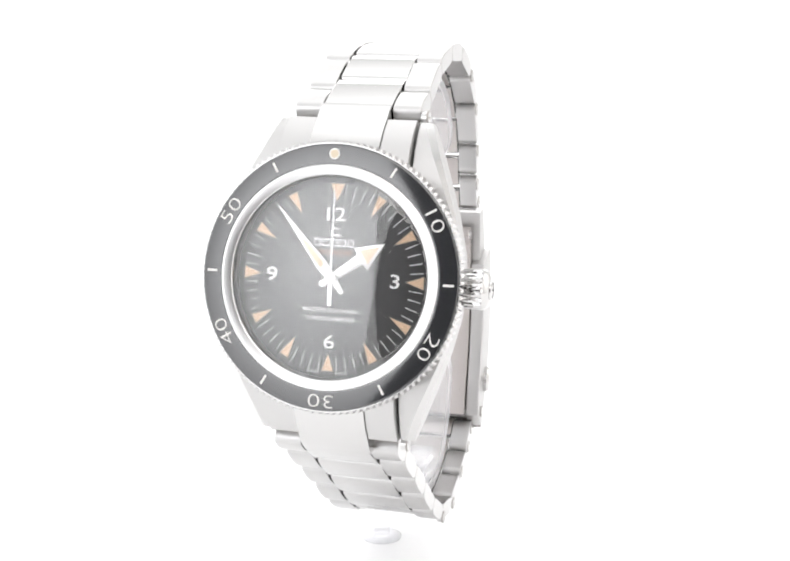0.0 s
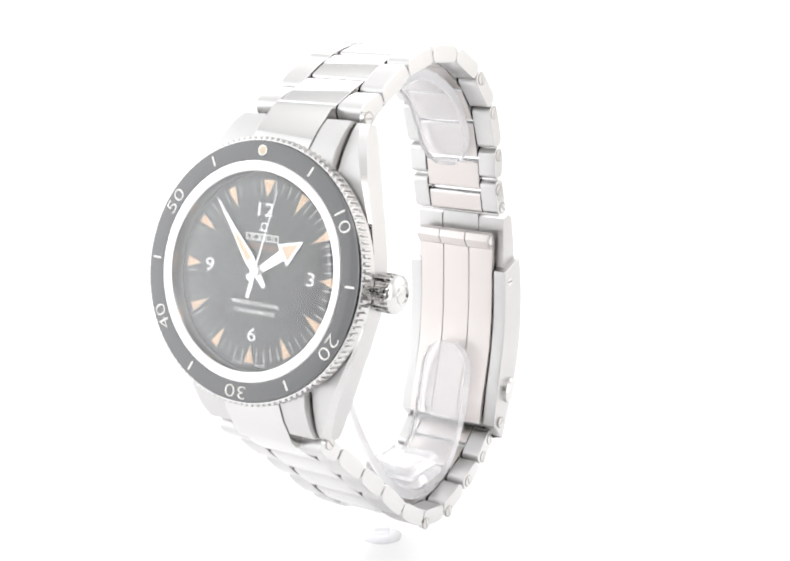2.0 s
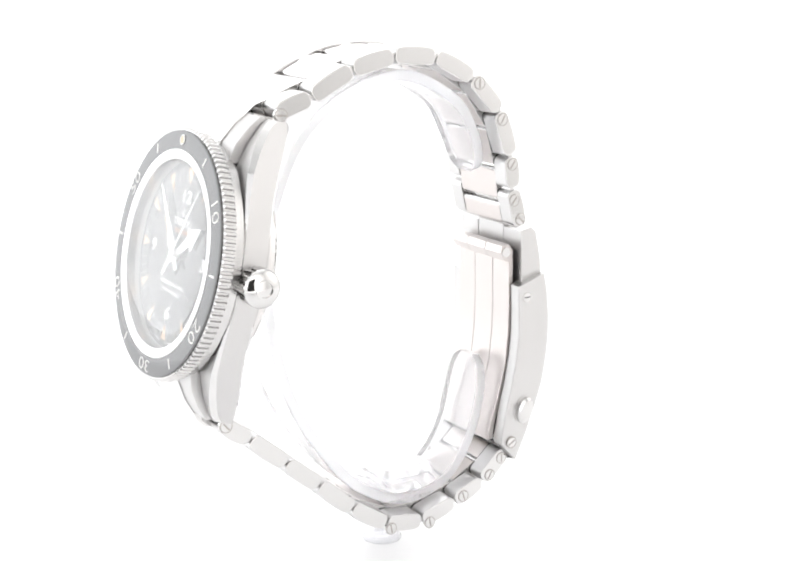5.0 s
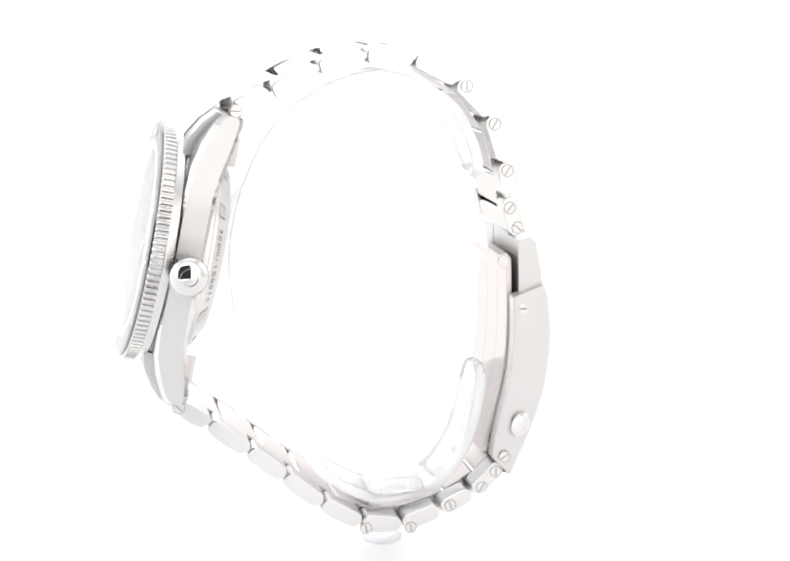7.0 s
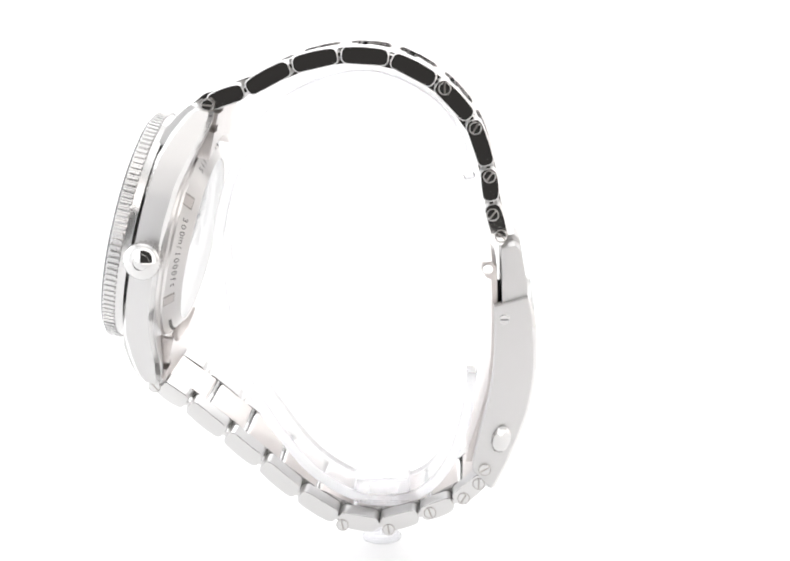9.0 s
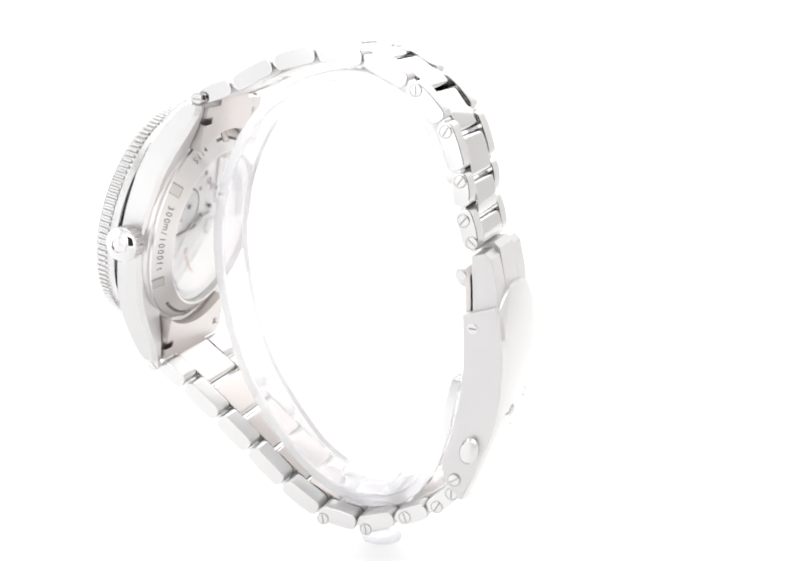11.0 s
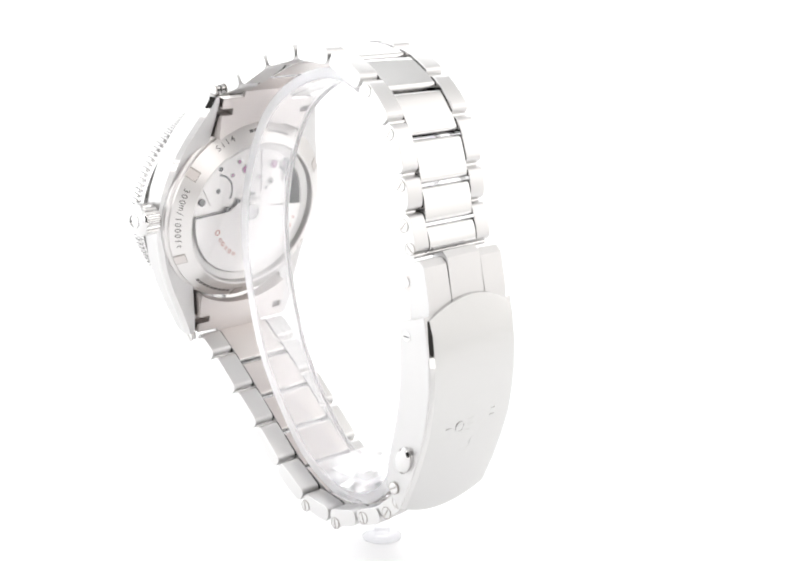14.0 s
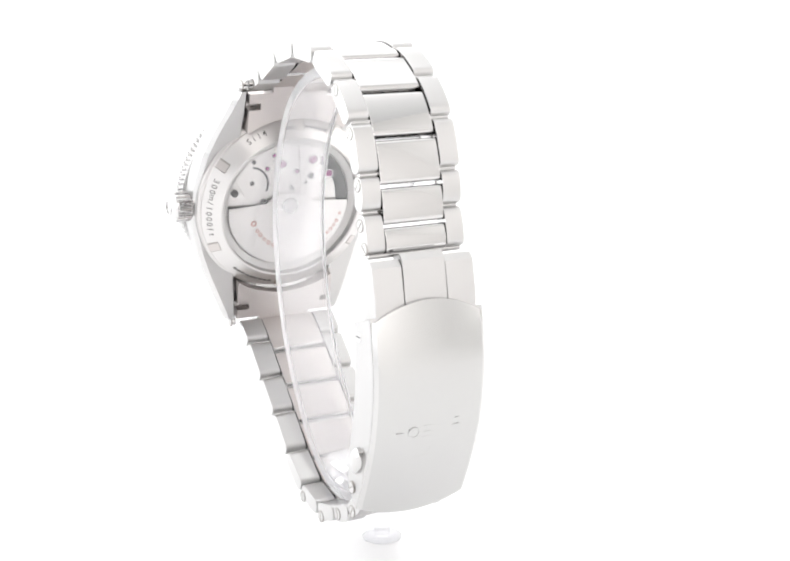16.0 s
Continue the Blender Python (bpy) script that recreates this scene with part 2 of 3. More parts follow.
def smoothstep(table, v):
    """Cosine-free linear reading of a table of (key, value)."""
    for (a, p), (b, q) in zip(table, table[1:]):
        if v <= b:
            return p + (q - p) * max(0, (v - a)) / (b - a)
    return table[-1][1]


HALF = [(0, 19.9), (5, 19.5), (10.5, 18.15), (15.5, 16.45), (20, 14.65), (25.5, 12.5)]
TOPN = [(0, -4.7), (6, -4.7), (12, -4.75), (16, -5.1), (20, -6.3), (25.5, -8.9)]
BOTN = [(0, -9.7), (6, -9.6), (12, -9.9), (16, -10.7), (20, -11.8), (25.5, -12.9)]


def case_body(watch):
    bm = bmesh.new()
    revolve(bm, [(19.5, -4.6), (19.75, -4.9), (19.4, -9.6), (17.4, -10.2), (15, -10.2), (15, -4.6)], 128)
    for side in (1, -1):
        rows = []
        n = 52
        for i in range(n + 1):
            w = -24.8 + 49.6 * i / n
            a = abs(w)
            xo, top, bot = smoothstep(HALF, a), smoothstep(TOPN, a), smoothstep(BOTN, a)
            xi = 10.75 if a > 15 else 10.75 + (15 - a) * 0.3
            c = 0.35 + 0.75 * max(0, min(1, (a - 8) / 12))
            tip = max(0, a - 23.6) * 0.5
            top, bot = top - tip, bot + tip * 0.6
            ring = [(xi, bot + 0.25), (xi, top - 0.2), (xi + 0.2, top), (xo - c * 0.95, top), (xo, top - c * 0.75), (xo, bot + 0.7), (xo - 0.9, bot), (xi + 0.25, bot)]
            rows.append([bm.verts.new((side * x, w, z)) for x, z in ring])
        m = len(rows[0])
        for r, s in zip(rows, rows[1:]):
            for k in range(m):
                bm.faces.new((r[k], r[(k + 1) % m], s[(k + 1) % m], s[k]))
        bm.faces.new(rows[0])
        bm.faces.new(rows[-1])
    part("case", bm, brushed_up, watch, "steel case with long brushed and polished lugs", CASE_M, 28, sides=(polished, lambda n: 0.3 < abs(n.x) < 0.93 and abs(n.z) > 0.3))


def screw_mesh():
    """A flat screw head with a slot, facing +x."""
    bm = bmesh.new()
    segs, r = 24, 1.02
    for x0, x1, ra in ((-1.2, 0.0, r),):
        pts = [(ra * math.cos(2 * math.pi * i / segs), ra * math.sin(2 * math.pi * i / segs)) for i in range(segs)]
        prism(bm, pts, x0, x1, along_x, 0.12)
    return finish(bm, "screw", polished)


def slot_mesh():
    # a proud bar, its dark colour painting the slot's shade
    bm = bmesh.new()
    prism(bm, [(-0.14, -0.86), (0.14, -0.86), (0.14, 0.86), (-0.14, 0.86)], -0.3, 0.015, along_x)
    return finish(bm, "slot", cut_shade_steel)


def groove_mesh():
    # dark ring: the shade of the seam round the head, as colour
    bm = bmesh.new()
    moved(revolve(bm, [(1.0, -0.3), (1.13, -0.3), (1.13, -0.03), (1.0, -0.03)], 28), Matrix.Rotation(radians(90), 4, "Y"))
    return finish(bm, "screw_ring", cut_shade_steel)


def screws(parent_of, spots):
    head, slot, groove = screw_mesh(), slot_mesh(), groove_mesh()
    for parent, x, y, z, tilt in spots:
        m = at_mm(shift(x, y, z)) @ Matrix.Rotation(radians(tilt), 4, "X")
        if parent is not parent_of:
            m = parent.matrix_basis.inverted() @ m
        ob = share("screw", head, parent, m, "slotted polished screw head")
        if parent is parent_of:
            share("slot", slot, ob, Matrix())
            share("screw_ring", groove, ob, Matrix())
        else:
            share("screw_slot", slot, parent, m)
            share("screw_ring", groove, parent, m)


def link_outline(length, thick, r, crown_up=0.16):
    """Side view of a link: rounded corners, a slightly domed outer face."""
    pts = []
    for cx, cy, a0 in ((length / 2 - r, thick / 2 - r, 0), (-length / 2 + r, thick / 2 - r, 90), (-length / 2 + r, -thick / 2 + r, 180), (length / 2 - r, -thick / 2 + r, 270)):
        for k in range(4):
            g = radians(a0 + 30 * k)
            pts.append((cx + r * math.cos(g), cy + r * math.sin(g)))
        if a0 == 0:
            w = length / 2 - r
            for k in range(1, 6):
                u = 1 - k / 3
                pts.append((w * u, thick / 2 + crown_up * (1 - u * u)))
    return pts


def link_pose(p, q, x, flip):
    """A link from p to q in the (y, z) plane, its own y along the chain and z outwards."""
    mid = ((p[0] + q[0]) / 2, (p[1] + q[1]) / 2)
    a = math.atan2(q[1] - p[1], q[0] - p[0])
    m = shift(x, mid[0], mid[1]) @ Matrix.Rotation(a, 4, "X")
    if flip:
        m = m @ Matrix.Rotation(math.pi, 4, "Y")
    return m


def lerp(p, q, k):
    return (p[0] + (q[0] - p[0]) * k, p[1] + (q[1] - p[1]) * k)


def bracelet(watch, chain, flip, mid_share, w0, w1, centre, lean=(0.0, 0.0)):
    """Staggered three-piece links on pins; gives the outer links of the crown side."""
    crown_side = []
    n = len(chain) - 1
    for i in range(n):
        p, q = Vector(chain[i]), Vector(chain[i + 1])
        length = (q - p).length - 0.5
        half = w0 + (w1 - w0) * (i + 0.5) / n
        aside = lean[0] + (lean[1] - lean[0]) * (i + 0.5) / n
        for side in (1, -1):
            bm = bmesh.new()
            prism(bm, link_outline(length, 3.0, 1.15), -(half - 5.8) / 2, (half - 5.8) / 2, along_x, 0.22)
            m = link_pose(p, q, aside + side * (half + 5.8) / 2, flip)
            ob = part("outer_link", bm, brushed_long, watch, "brushed steel outer link with polished flanks", at_mm(m), sides=(polished, lambda n: abs(n.x) > 0.9))
            if side == 1:
                crown_side.append(ob)
        # pins that hold the pieces together
        bm = rod(bmesh.new(), shift(aside - half + 0.5, chain[i + 1][0], chain[i + 1][1]) @ Matrix.Rotation(radians(90), 4, "Y"), 0.5, 2 * half - 1.0, 12)
        part("pin", bm, polished, watch, "polished steel pin")
    cuts = [chain[0]] + [lerp(chain[i], chain[i + 1], mid_share) for i in range(1, n)] + [chain[-1]]
    for i, (p, q) in enumerate(zip(cuts, cuts[1:])):
        aside = lean[0] + (lean[1] - lean[0]) * (i + 0.5) / n
        bm = bmesh.new()
        length = math.dist(p, q) - 0.5
        prism(bm, link_outline(length, 2.8, 0.8), -5.65, 5.65, along_x, 0.15)
        part("centre_link", bm, centre, watch, "polished steel centre link", at_mm(link_pose(p, q, aside, flip)), sides=(brushed_back, lambda n: n.z < -0.8))
    return crown_side


def end_links(watch):
    """The pieces that fill the space between the lugs and reach under the bezel."""
    for sgn, name in ((1, "end_link"), (-1, "end_link")):
        for x0, x1, mat, lift, lab in ((-5.7, 5.7, polished, 0.3, "polished curved end link"), (5.78, 10.5, brushed_up, 0.0, "brushed end link shoulder"), (-10.5, -5.78, brushed_up, 0.0, "brushed end link shoulder")):
            reach = 28.0 if lift else 25.0
            top = [(17.0, -3.9 + lift), (20.0, -4.6 + lift), (23.0, -6.4 + lift), (25.0, -8.2 + lift)]
            if lift:
                top += [(26.6, -9.4 + lift), (27.6, -11.0 + lift)]
            deep = 0.0 if lift else 1.6
            out = top + [(top[-1][0] - 0.3, -12.6 + deep), (22.0, -12.4 + deep), (18.5, -10.6), (17.0, -9.8)]
            pts = [(sgn * a, b) for a, b in out]
            bm = prism(bmesh.new(), pts, x0, x1, along_x, 0.07)
            part(name, bm, mat, watch, lab, CASE_M, 30)


def end_link_plates(watch):
    """The flat inner side of the end links, with its stepped corners."""
    for sgn in (1, -1):
        # a concave edge follows the case back; each side has a slot, then a step down to the tongue
        half = [(19.3 * math.sin(radians(g)), 19.3 * math.cos(radians(g))) for g in range(0, 33, 4)]
        half += [(10.42, 16.9), (10.42, 21.2), (8.0, 21.2), (8.0, 22.5), (10.42, 22.5), (10.42, 24.5), (5.5, 24.5), (5.5, 27.0)]
        pts = [(x, sgn * y) for x, y in half] + [(-x, sgn * y) for x, y in reversed(half[1:])]
        part("end_link_plate", prism(bmesh.new(), pts, -13.0, -9.9, along_z, 0.06), brushed_back, watch, "flat inner side of the end link", CASE_M)


FACE = -0.5


def bezel(watch):
    teeth = 120
    cut = (-0.46, -0.4, -0.05, 0.0, 0.0, -0.05, -0.4, -0.46)

    def wave(i, k):
        return cut[i % 8] if k in (3, 4) else 0.0

    ring = part("bezel", revolve(bmesh.new(), [(20.36, -1.4), (20.36, -0.92), (20.55, -0.92), (21.0, -1.12), (21.0, -2.95), (20.45, -3.12), (20.4, -3.25), (20.4, -4.45), (17.2, -4.45), (17.2, -1.4)], teeth * 8, wave=wave),
                sanded, watch, "coin-edge steel diving bezel", CASE_M, 25)
    part("bezel_insert", revolve(bmesh.new(), [(20.34, FACE - 0.85), (20.3, FACE - 0.14), (20.05, FACE), (17.5, FACE + 0.12), (17.28, FACE + 0.05), (17.28, FACE - 0.85)], 192), ceramic, ring, "glossy black ceramic insert")
    for k in range(12):
        g = 30 * k

        def put(bm, r=18.8):
            # lies on the insert's gentle slope
            return moved(bm, turn_z(-g) @ shift(0, r, FACE + (20.0 - r) * 0.048 + 0.012) @ Matrix.Rotation(radians(-2.7), 4, "X"))

        if k == 0:
            part("bezel_pip", put(revolve(bmesh.new(), [(0.01, 0.1), (0.62, 0.1), (0.62, -0.1), (0.01, -0.1)], 32)), pip_lume, ring, "cream luminous pip")
            part("pip_rim", put(revolve(bmesh.new(), [(0.62, 0.13), (0.85, 0.11), (0.85, -0.1), (0.62, -0.1)], 32)), silver_print, ring, "silver rim")
        elif k % 2:
            part("bezel_tick", put(box(bmesh.new(), -0.17, 0.17, -0.82, 0.82, -0.1, 0.02)), silver_print, ring, "silver minute mark")
        else:
            part("bezel_numeral", put(lettering(str(k * 5), 2.95, 0.02, -0.05, 1.55)), silver_print, ring, "silver numeral %d" % (k * 5))
    # polished ring that holds the crystal
    part("crystal_ring", revolve(bmesh.new(), [(17.26, FACE - 0.5), (17.22, FACE + 0.1), (16.95, FACE + 0.22), (15.85, FACE + 0.05), (15.6, FACE - 0.15), (15.6, -3.2), (17.0, -3.2)], 192), satin_ring, watch, "bright steel ring round the crystal", CASE_M)


def crystal(watch):
    prof = [(0.6, 0.75), (4, 0.72), (8, 0.6), (12, 0.38), (14.6, 0.12), (15.3, -0.02), (15.55, -0.25), (15.55, -0.9), (12, -0.72), (8, -0.5), (4, -0.4), (0.6, -0.36)]
    prof = [(r, h + FACE) for r, h in prof]
    ob = part("crystal", revolve(bmesh.new(), prof, 128, closed=False), sapphire, watch, "domed clear sapphire crystal", CASE_M, 40)
    ob.visible_shadow = False


DIAL = -3.0


def dial(watch):
    d = part("dial", revolve(bmesh.new(), [(0.01, DIAL), (15.2, DIAL), (15.58, DIAL - 0.1), (15.58, DIAL - 0.6), (0.01, DIAL - 0.6)], 128, closed=False), dial_black, watch, "glossy black dial with cream markers", CASE_M)
    bm = bmesh.new()
    for k in range(60):
        if k % 5:
            into(bm, box(bmesh.new(), -0.055, 0.055, 12.3, 14.35, DIAL, DIAL + 0.02), turn_z(-6 * k))
    part("minute_track", bm, white_print, d, "fine white minute lines")
    for k in range(12):
        wide = (0.76 if k % 3 else 0.95) if k else 1.12
        long = 11.05 if k % 3 else 11.8
        for nm, grow, mat, lab, h in (("marker_edge", 0.14, engraved, "dark recessed edge", 0.012), ("hour_marker", 0.0, lume, "cream triangular hour marker", 0.03)):
            pts = [(-wide - grow, 14.4 + grow * 0.6), (0, long - grow * 3), (wide + grow, 14.4 + grow * 0.6)]
            part(nm, moved(prism(bmesh.new(), pts, DIAL, DIAL + h, along_z), turn_z(-30 * k)), mat, d, lab)
    for body, x, y in (("12", 0, 9.75), ("3", 9.9, 0), ("6", 0, -9.9), ("9", -9.9, 0)):
        part("dial_numeral", moved(lettering(body, 3.0, 0.02, 0.03, 1.3), shift(x, y, DIAL + 0.02)), white_print, d, "white numeral %s" % body)
    part("dial_lettering", moved(lettering("MASTER CO-AXIAL", 0.9, 0.01, 0.006, 1.2), shift(0, -5.05, DIAL + 0.012)), white_print, d, "white lettering")
    part("dial_lettering", moved(lettering("CHRONOMETER", 0.9, 0.01, 0.006, 1.2), shift(0, -6.35, DIAL + 0.012)), white_print, d, "white lettering")
    for body, a in (("SWISS", 9), ("MADE", -9)):
        part("dial_lettering", moved(lettering(body, 0.62, 0.01, 0.0, 1.2), turn_z(-a) @ shift(0, -14.75, DIAL + 0.012)), white_print, d, "small white lettering")
    # maker's sign and name as plain shapes
    bm = bmesh.new()
    n = 24
    outer = [(0.95 * math.cos(radians(-60 + 300 * i / n)), 0.95 * math.sin(radians(-60 + 300 * i / n))) for i in range(n + 1)]
    inner = [(0.62 * math.cos(radians(-60 + 300 * i / n)), 0.68 * math.sin(radians(-60 + 300 * i / n))) for i in range(n, -1, -1)]
    prism(bm, outer + inner, DIAL, DIAL + 0.05, lambda p, q, a: (-q, p, a))
    for s in (-1, 1):
        box(bm, s * 0.75 - 0.45, s * 0.75 + 0.45, -1.0, -0.72, DIAL, DIAL + 0.05)
    part("maker_sign", moved(bm, shift(0, 7.05, 0) @ Matrix.Diagonal((0.72, 0.72, 1, 1))), white_print, d, "white maker's sign")
    bm = bmesh.new()
    for x, w in ((-2.75, 1.15), (-1.3, 1.25), (0.0, 0.9), (1.2, 1.15), (2.55, 1.0)):
        bar = [(-w / 2, -0.56), (w / 2, -0.56), (w / 2, 0.56), (-w / 2, 0.56)]
        hole = offset_poly(bar, 0.17)
        for i in range(4):
            j = (i + 1) % 4
            prism(bm, [(x + p, 5.35 + q) for p, q in (bar[i], bar[j], hole[j], hole[i])], DIAL, DIAL + 0.03, along_z)
    part("maker_name_bar", bm, white_print, d, "white maker's name shown as plain shapes")
    bm = bmesh.new()
    for i in range(120):
        x = -2.9 + 5.8 * i / 120
        y = 3.85 + 0.32 * math.sin(i * 0.55) * (1 + 0.4 * math.sin(i * 0.17))
        y1 = 3.85 + 0.32 * math.sin((i + 1) * 0.55) * (1 + 0.4 * math.sin((i + 1) * 0.17))
        prism(bm, [(x, y - 0.09), (x + 0.049, y1 - 0.09), (x + 0.049, y1 + 0.09), (x, y + 0.09)], DIAL, DIAL + 0.02, along_z)
    part("script_line", bm, orange_print, d, "orange script line")


def pointers_of_dial(watch):
    def bladed(outline, h0, h1):
        """A faceted pointer: a ridge runs along its middle."""
        bm = bmesh.new()
        n = len(outline)
        low = [bm.verts.new((x, y, h0)) for x, y in outline]
        rim = [bm.verts.new((x, y, h1 - 0.1)) for x, y in outline]
        top = [bm.verts.new((x * 0.25, y, h1)) for x, y in outline]
        for i in range(n):
            j = (i + 1) % n
            bm.faces.new((low[i], low[j], rim[j], rim[i]))
            bm.faces.new((rim[i], rim[j], top[j], top[i]))
        bm.faces.new(low)
        bm.faces.new(top)
        return bm

    hour_m, minute_m = CASE_M @ turn_z(-55.3), CASE_M @ turn_z(40.8)
    hour = part("hour_pointer", bladed([(-0.5, -2.2), (0.5, -2.2), (0.6, 0.5), (0.9, 5.7), (2.0, 5.35), (0, 9.9), (-2.0, 5.35), (-0.9, 5.7), (-0.6, 0.5)], DIAL + 0.45, DIAL + 0.62),
                hand_white, watch, "polished broad-arrow hour pointer", hour_m, 20)
    part("lume_fill", prism(bmesh.new(), [(-1.25, 5.95), (1.25, 5.95), (0, 8.9)], DIAL + 0.6, DIAL + 0.66, along_z), lume, hour, "cream luminous fill")
    minute = part("minute_pointer", bladed([(-0.35, -3.0), (0.35, -3.0), (0.85, 1.2), (0.95, 2.6), (0.55, 7.0), (0.06, 13.9), (-0.06, 13.9), (-0.55, 7.0), (-0.95, 2.6), (-0.85, 1.2)], DIAL + 0.8, DIAL + 0.97),
                  hand_white, watch, "polished tapering minute pointer", minute_m, 20)
    part("lume_fill", prism(bmesh.new(), [(-0.55, 2.2), (0.55, 2.2), (0.36, 6.3), (0.0, 8.0), (-0.36, 6.3)], DIAL + 0.95, DIAL + 1.0, along_z), lume, minute, "cream luminous fill")
    bm = prism(bmesh.new(), [(-0.32, -4.3), (0.32, -4.3), (0.36, -1.6), (0.14, -0.5), (0.05, 13.3), (-0.05, 13.3), (-0.14, -0.5), (-0.36, -1.6)], DIAL + 1.15, DIAL + 1.25, along_z)
    revolve(bm, [(0.01, DIAL + 1.36), (0.75, DIAL + 1.34), (0.85, DIAL + 1.25), (0.85, DIAL + 0.1), (0.01, DIAL + 0.1)], 32, closed=False)
    return part("seconds_pointer", bm, hand_white, watch, "thin polished seconds pointer with hub", CASE_M, 25)


def crown(watch):
    m = CASE @ shift(19.45, -0.4, -7.2) @ Matrix.Rotation(radians(90), 4, "Y")

    def wave(i, k):
        return -0.26 if (i % 4 in (2, 3) and k in (2, 3)) else 0.0

    bm = revolve(bmesh.new(), [(0.01, 0), (2.3, 0), (3.05, 0.6), (3.15, 3.2), (3.08, 3.6), (2.8, 4.0), (2.2, 4.35), (1.2, 4.62), (0.1, 4.7)], 22 * 4, closed=False, wave=wave)
    c = part("crown", bm, polished, watch, "fluted polished winding crown", at_mm(m), 28)
    bm = revolve(bmesh.new(), [(1.2, 4.4), (1.6, 4.3), (1.58, 4.72), (1.24, 4.8)], 28)
    part("crown_sign", bm, polished, c, "raised ring sign")
    part("crown_neck", revolve(bmesh.new(), [(0.01, -1.0), (2.0, -1.0), (2.0, 0.05), (0.01, 0.05)], 32, closed=False), shadow_metal, c)


def ring_text(bm, body, size, radius, centre_deg, z, step, inward=False):
    """Letters set round the case back, read from behind, on its slope."""
    for i, ch in enumerate(body):
        if ch == " ":
            continue
        way = -1 if inward else 1
        a = centre_deg + way * (i - (len(body) - 1) / 2) * step
        glyph = lettering(ch, size, 0.012, 0.01)
        into(bm, glyph, turn_z(a) @ shift(radius, 0, z) @ Matrix.Rotation(radians(145), 4, "Y") @ turn_z(-90 if inward else 90))
    return bm


def case_back(watch):
    ring = part("case_back", revolve(bmesh.new(), [(19.2, -9.4), (19.15, -10.2), (18.85, -10.45), (18.55, -10.5), (18.5, -10.95), (15.6, -13.0), (15.2, -13.3), (14.85, -13.2), (14.75, -12.6), (14.75, -9.9)], 160), brushed_case_back, watch, "screwed steel case back ring", CASE_M)
    for k in range(6):
        spot = turn_z(33 - 60 * k) @ shift(17.3, 0, -11.82) @ Matrix.Rotation(radians(145), 4, "Y")
        # nothing is cut: dark plate paints the shade, off-centre lighter plate the lit floor
        part("tool_notch_shade", moved(box(bmesh.new(), -1.5, 0.9, -1.1, 1.1, -0.4, 0.03), spot), cut_shade_steel, ring, "dark raised plate painted as the shade in a tool notch")
        part("notch_floor", moved(box(bmesh.new(), -1.5, 0.75, -0.95, 0.75, -0.4, 0.06), spot), brushed_back, ring)
    part("engraving", ring_text(bmesh.new(), "300m/1000ft", 1.75, 17.2, 2.5, -11.9, 3.9, True), engraved, ring, "engraved depth rating")
    part("engraving", ring_text(bmesh.new(), "Si14", 1.7, 17.2, 62, -11.9, 3.9), engraved, ring, "engraved mark")
    for first in (-50, 112):
        for k in range(9):
            bm = box(bmesh.new(), -0.3, 0.3, -0.42, 0.42, -0.02, 0.02)
            part("engraving_bar", moved(bm, turn_z(first - 3.6 * k) @ shift(17.2, 0, -11.9) @ Matrix.Rotation(radians(145), 4, "Y")), engraved, ring)
    pane = part("display_pane", revolve(bmesh.new(), [(0.6, -12.5), (14.74, -12.5), (14.74, -13.1), (14.3, -13.22), (0.6, -13.25)], 96, closed=False), sapphire, watch, "clear display pane", CASE_M)
    pane.visible_shadow = False
    plate = part("movement", revolve(bmesh.new(), [(0.01, -9.2), (12.85, -9.2), (12.85, -9.8), (0.01, -9.8)], 96, closed=False), bright_bridge, watch, "silvery watch movement", CASE_M @ at_mm(shift(0, 0, -1.35)) @ Matrix.Diagonal((1.14, 1.14, 1, 1)))
    # a dark sheet painting the shaded gap beside the bridges, the rotor over the lower half, bridges, jewels and
    # balance
    part("movement_rim", revolve(bmesh.new(), [(12.9, -11.0), (12.9, -10.6), (11.75, -10.15), (11.6, -9.9), (12.9, -9.9)], 96), brushed_case_back, plate, "bright sloping rim round the movement")
    seg = [(11.55 * math.cos(radians(a)), 11.55 * math.sin(radians(a))) for a in range(126, 186, 4)] + [(9.3 * math.cos(radians(a)), 9.3 * math.sin(radians(a))) for a in range(182, 125, -4)]
    part("movement_gap_shade", prism(bmesh.new(), seg, -9.95, -9.81, along_z), shadow_metal, plate, "dark sheet painted as the shaded open edge of the movement")
    for x, y, r in ((10.4, 2.9, 0.65), (7.3, 4.6, 0.42), (4.7, 0.6, 0.65), (7.2, 8.6, 0.4), (-0.2, 3.3, 0.36), (-2.8, 4.2, 0.32), (-3.7, 5.35, 0.62), (2.6, 2.2, 0.3)):
        part("movement_screw", moved(revolve(bmesh.new(), [(0.05, -10.45), (r, -10.42), (r, -9.9), (0.05, -9.9)], 20, closed=False), shift(x, y, 0)), shadow_metal, plate, "blackened screw")
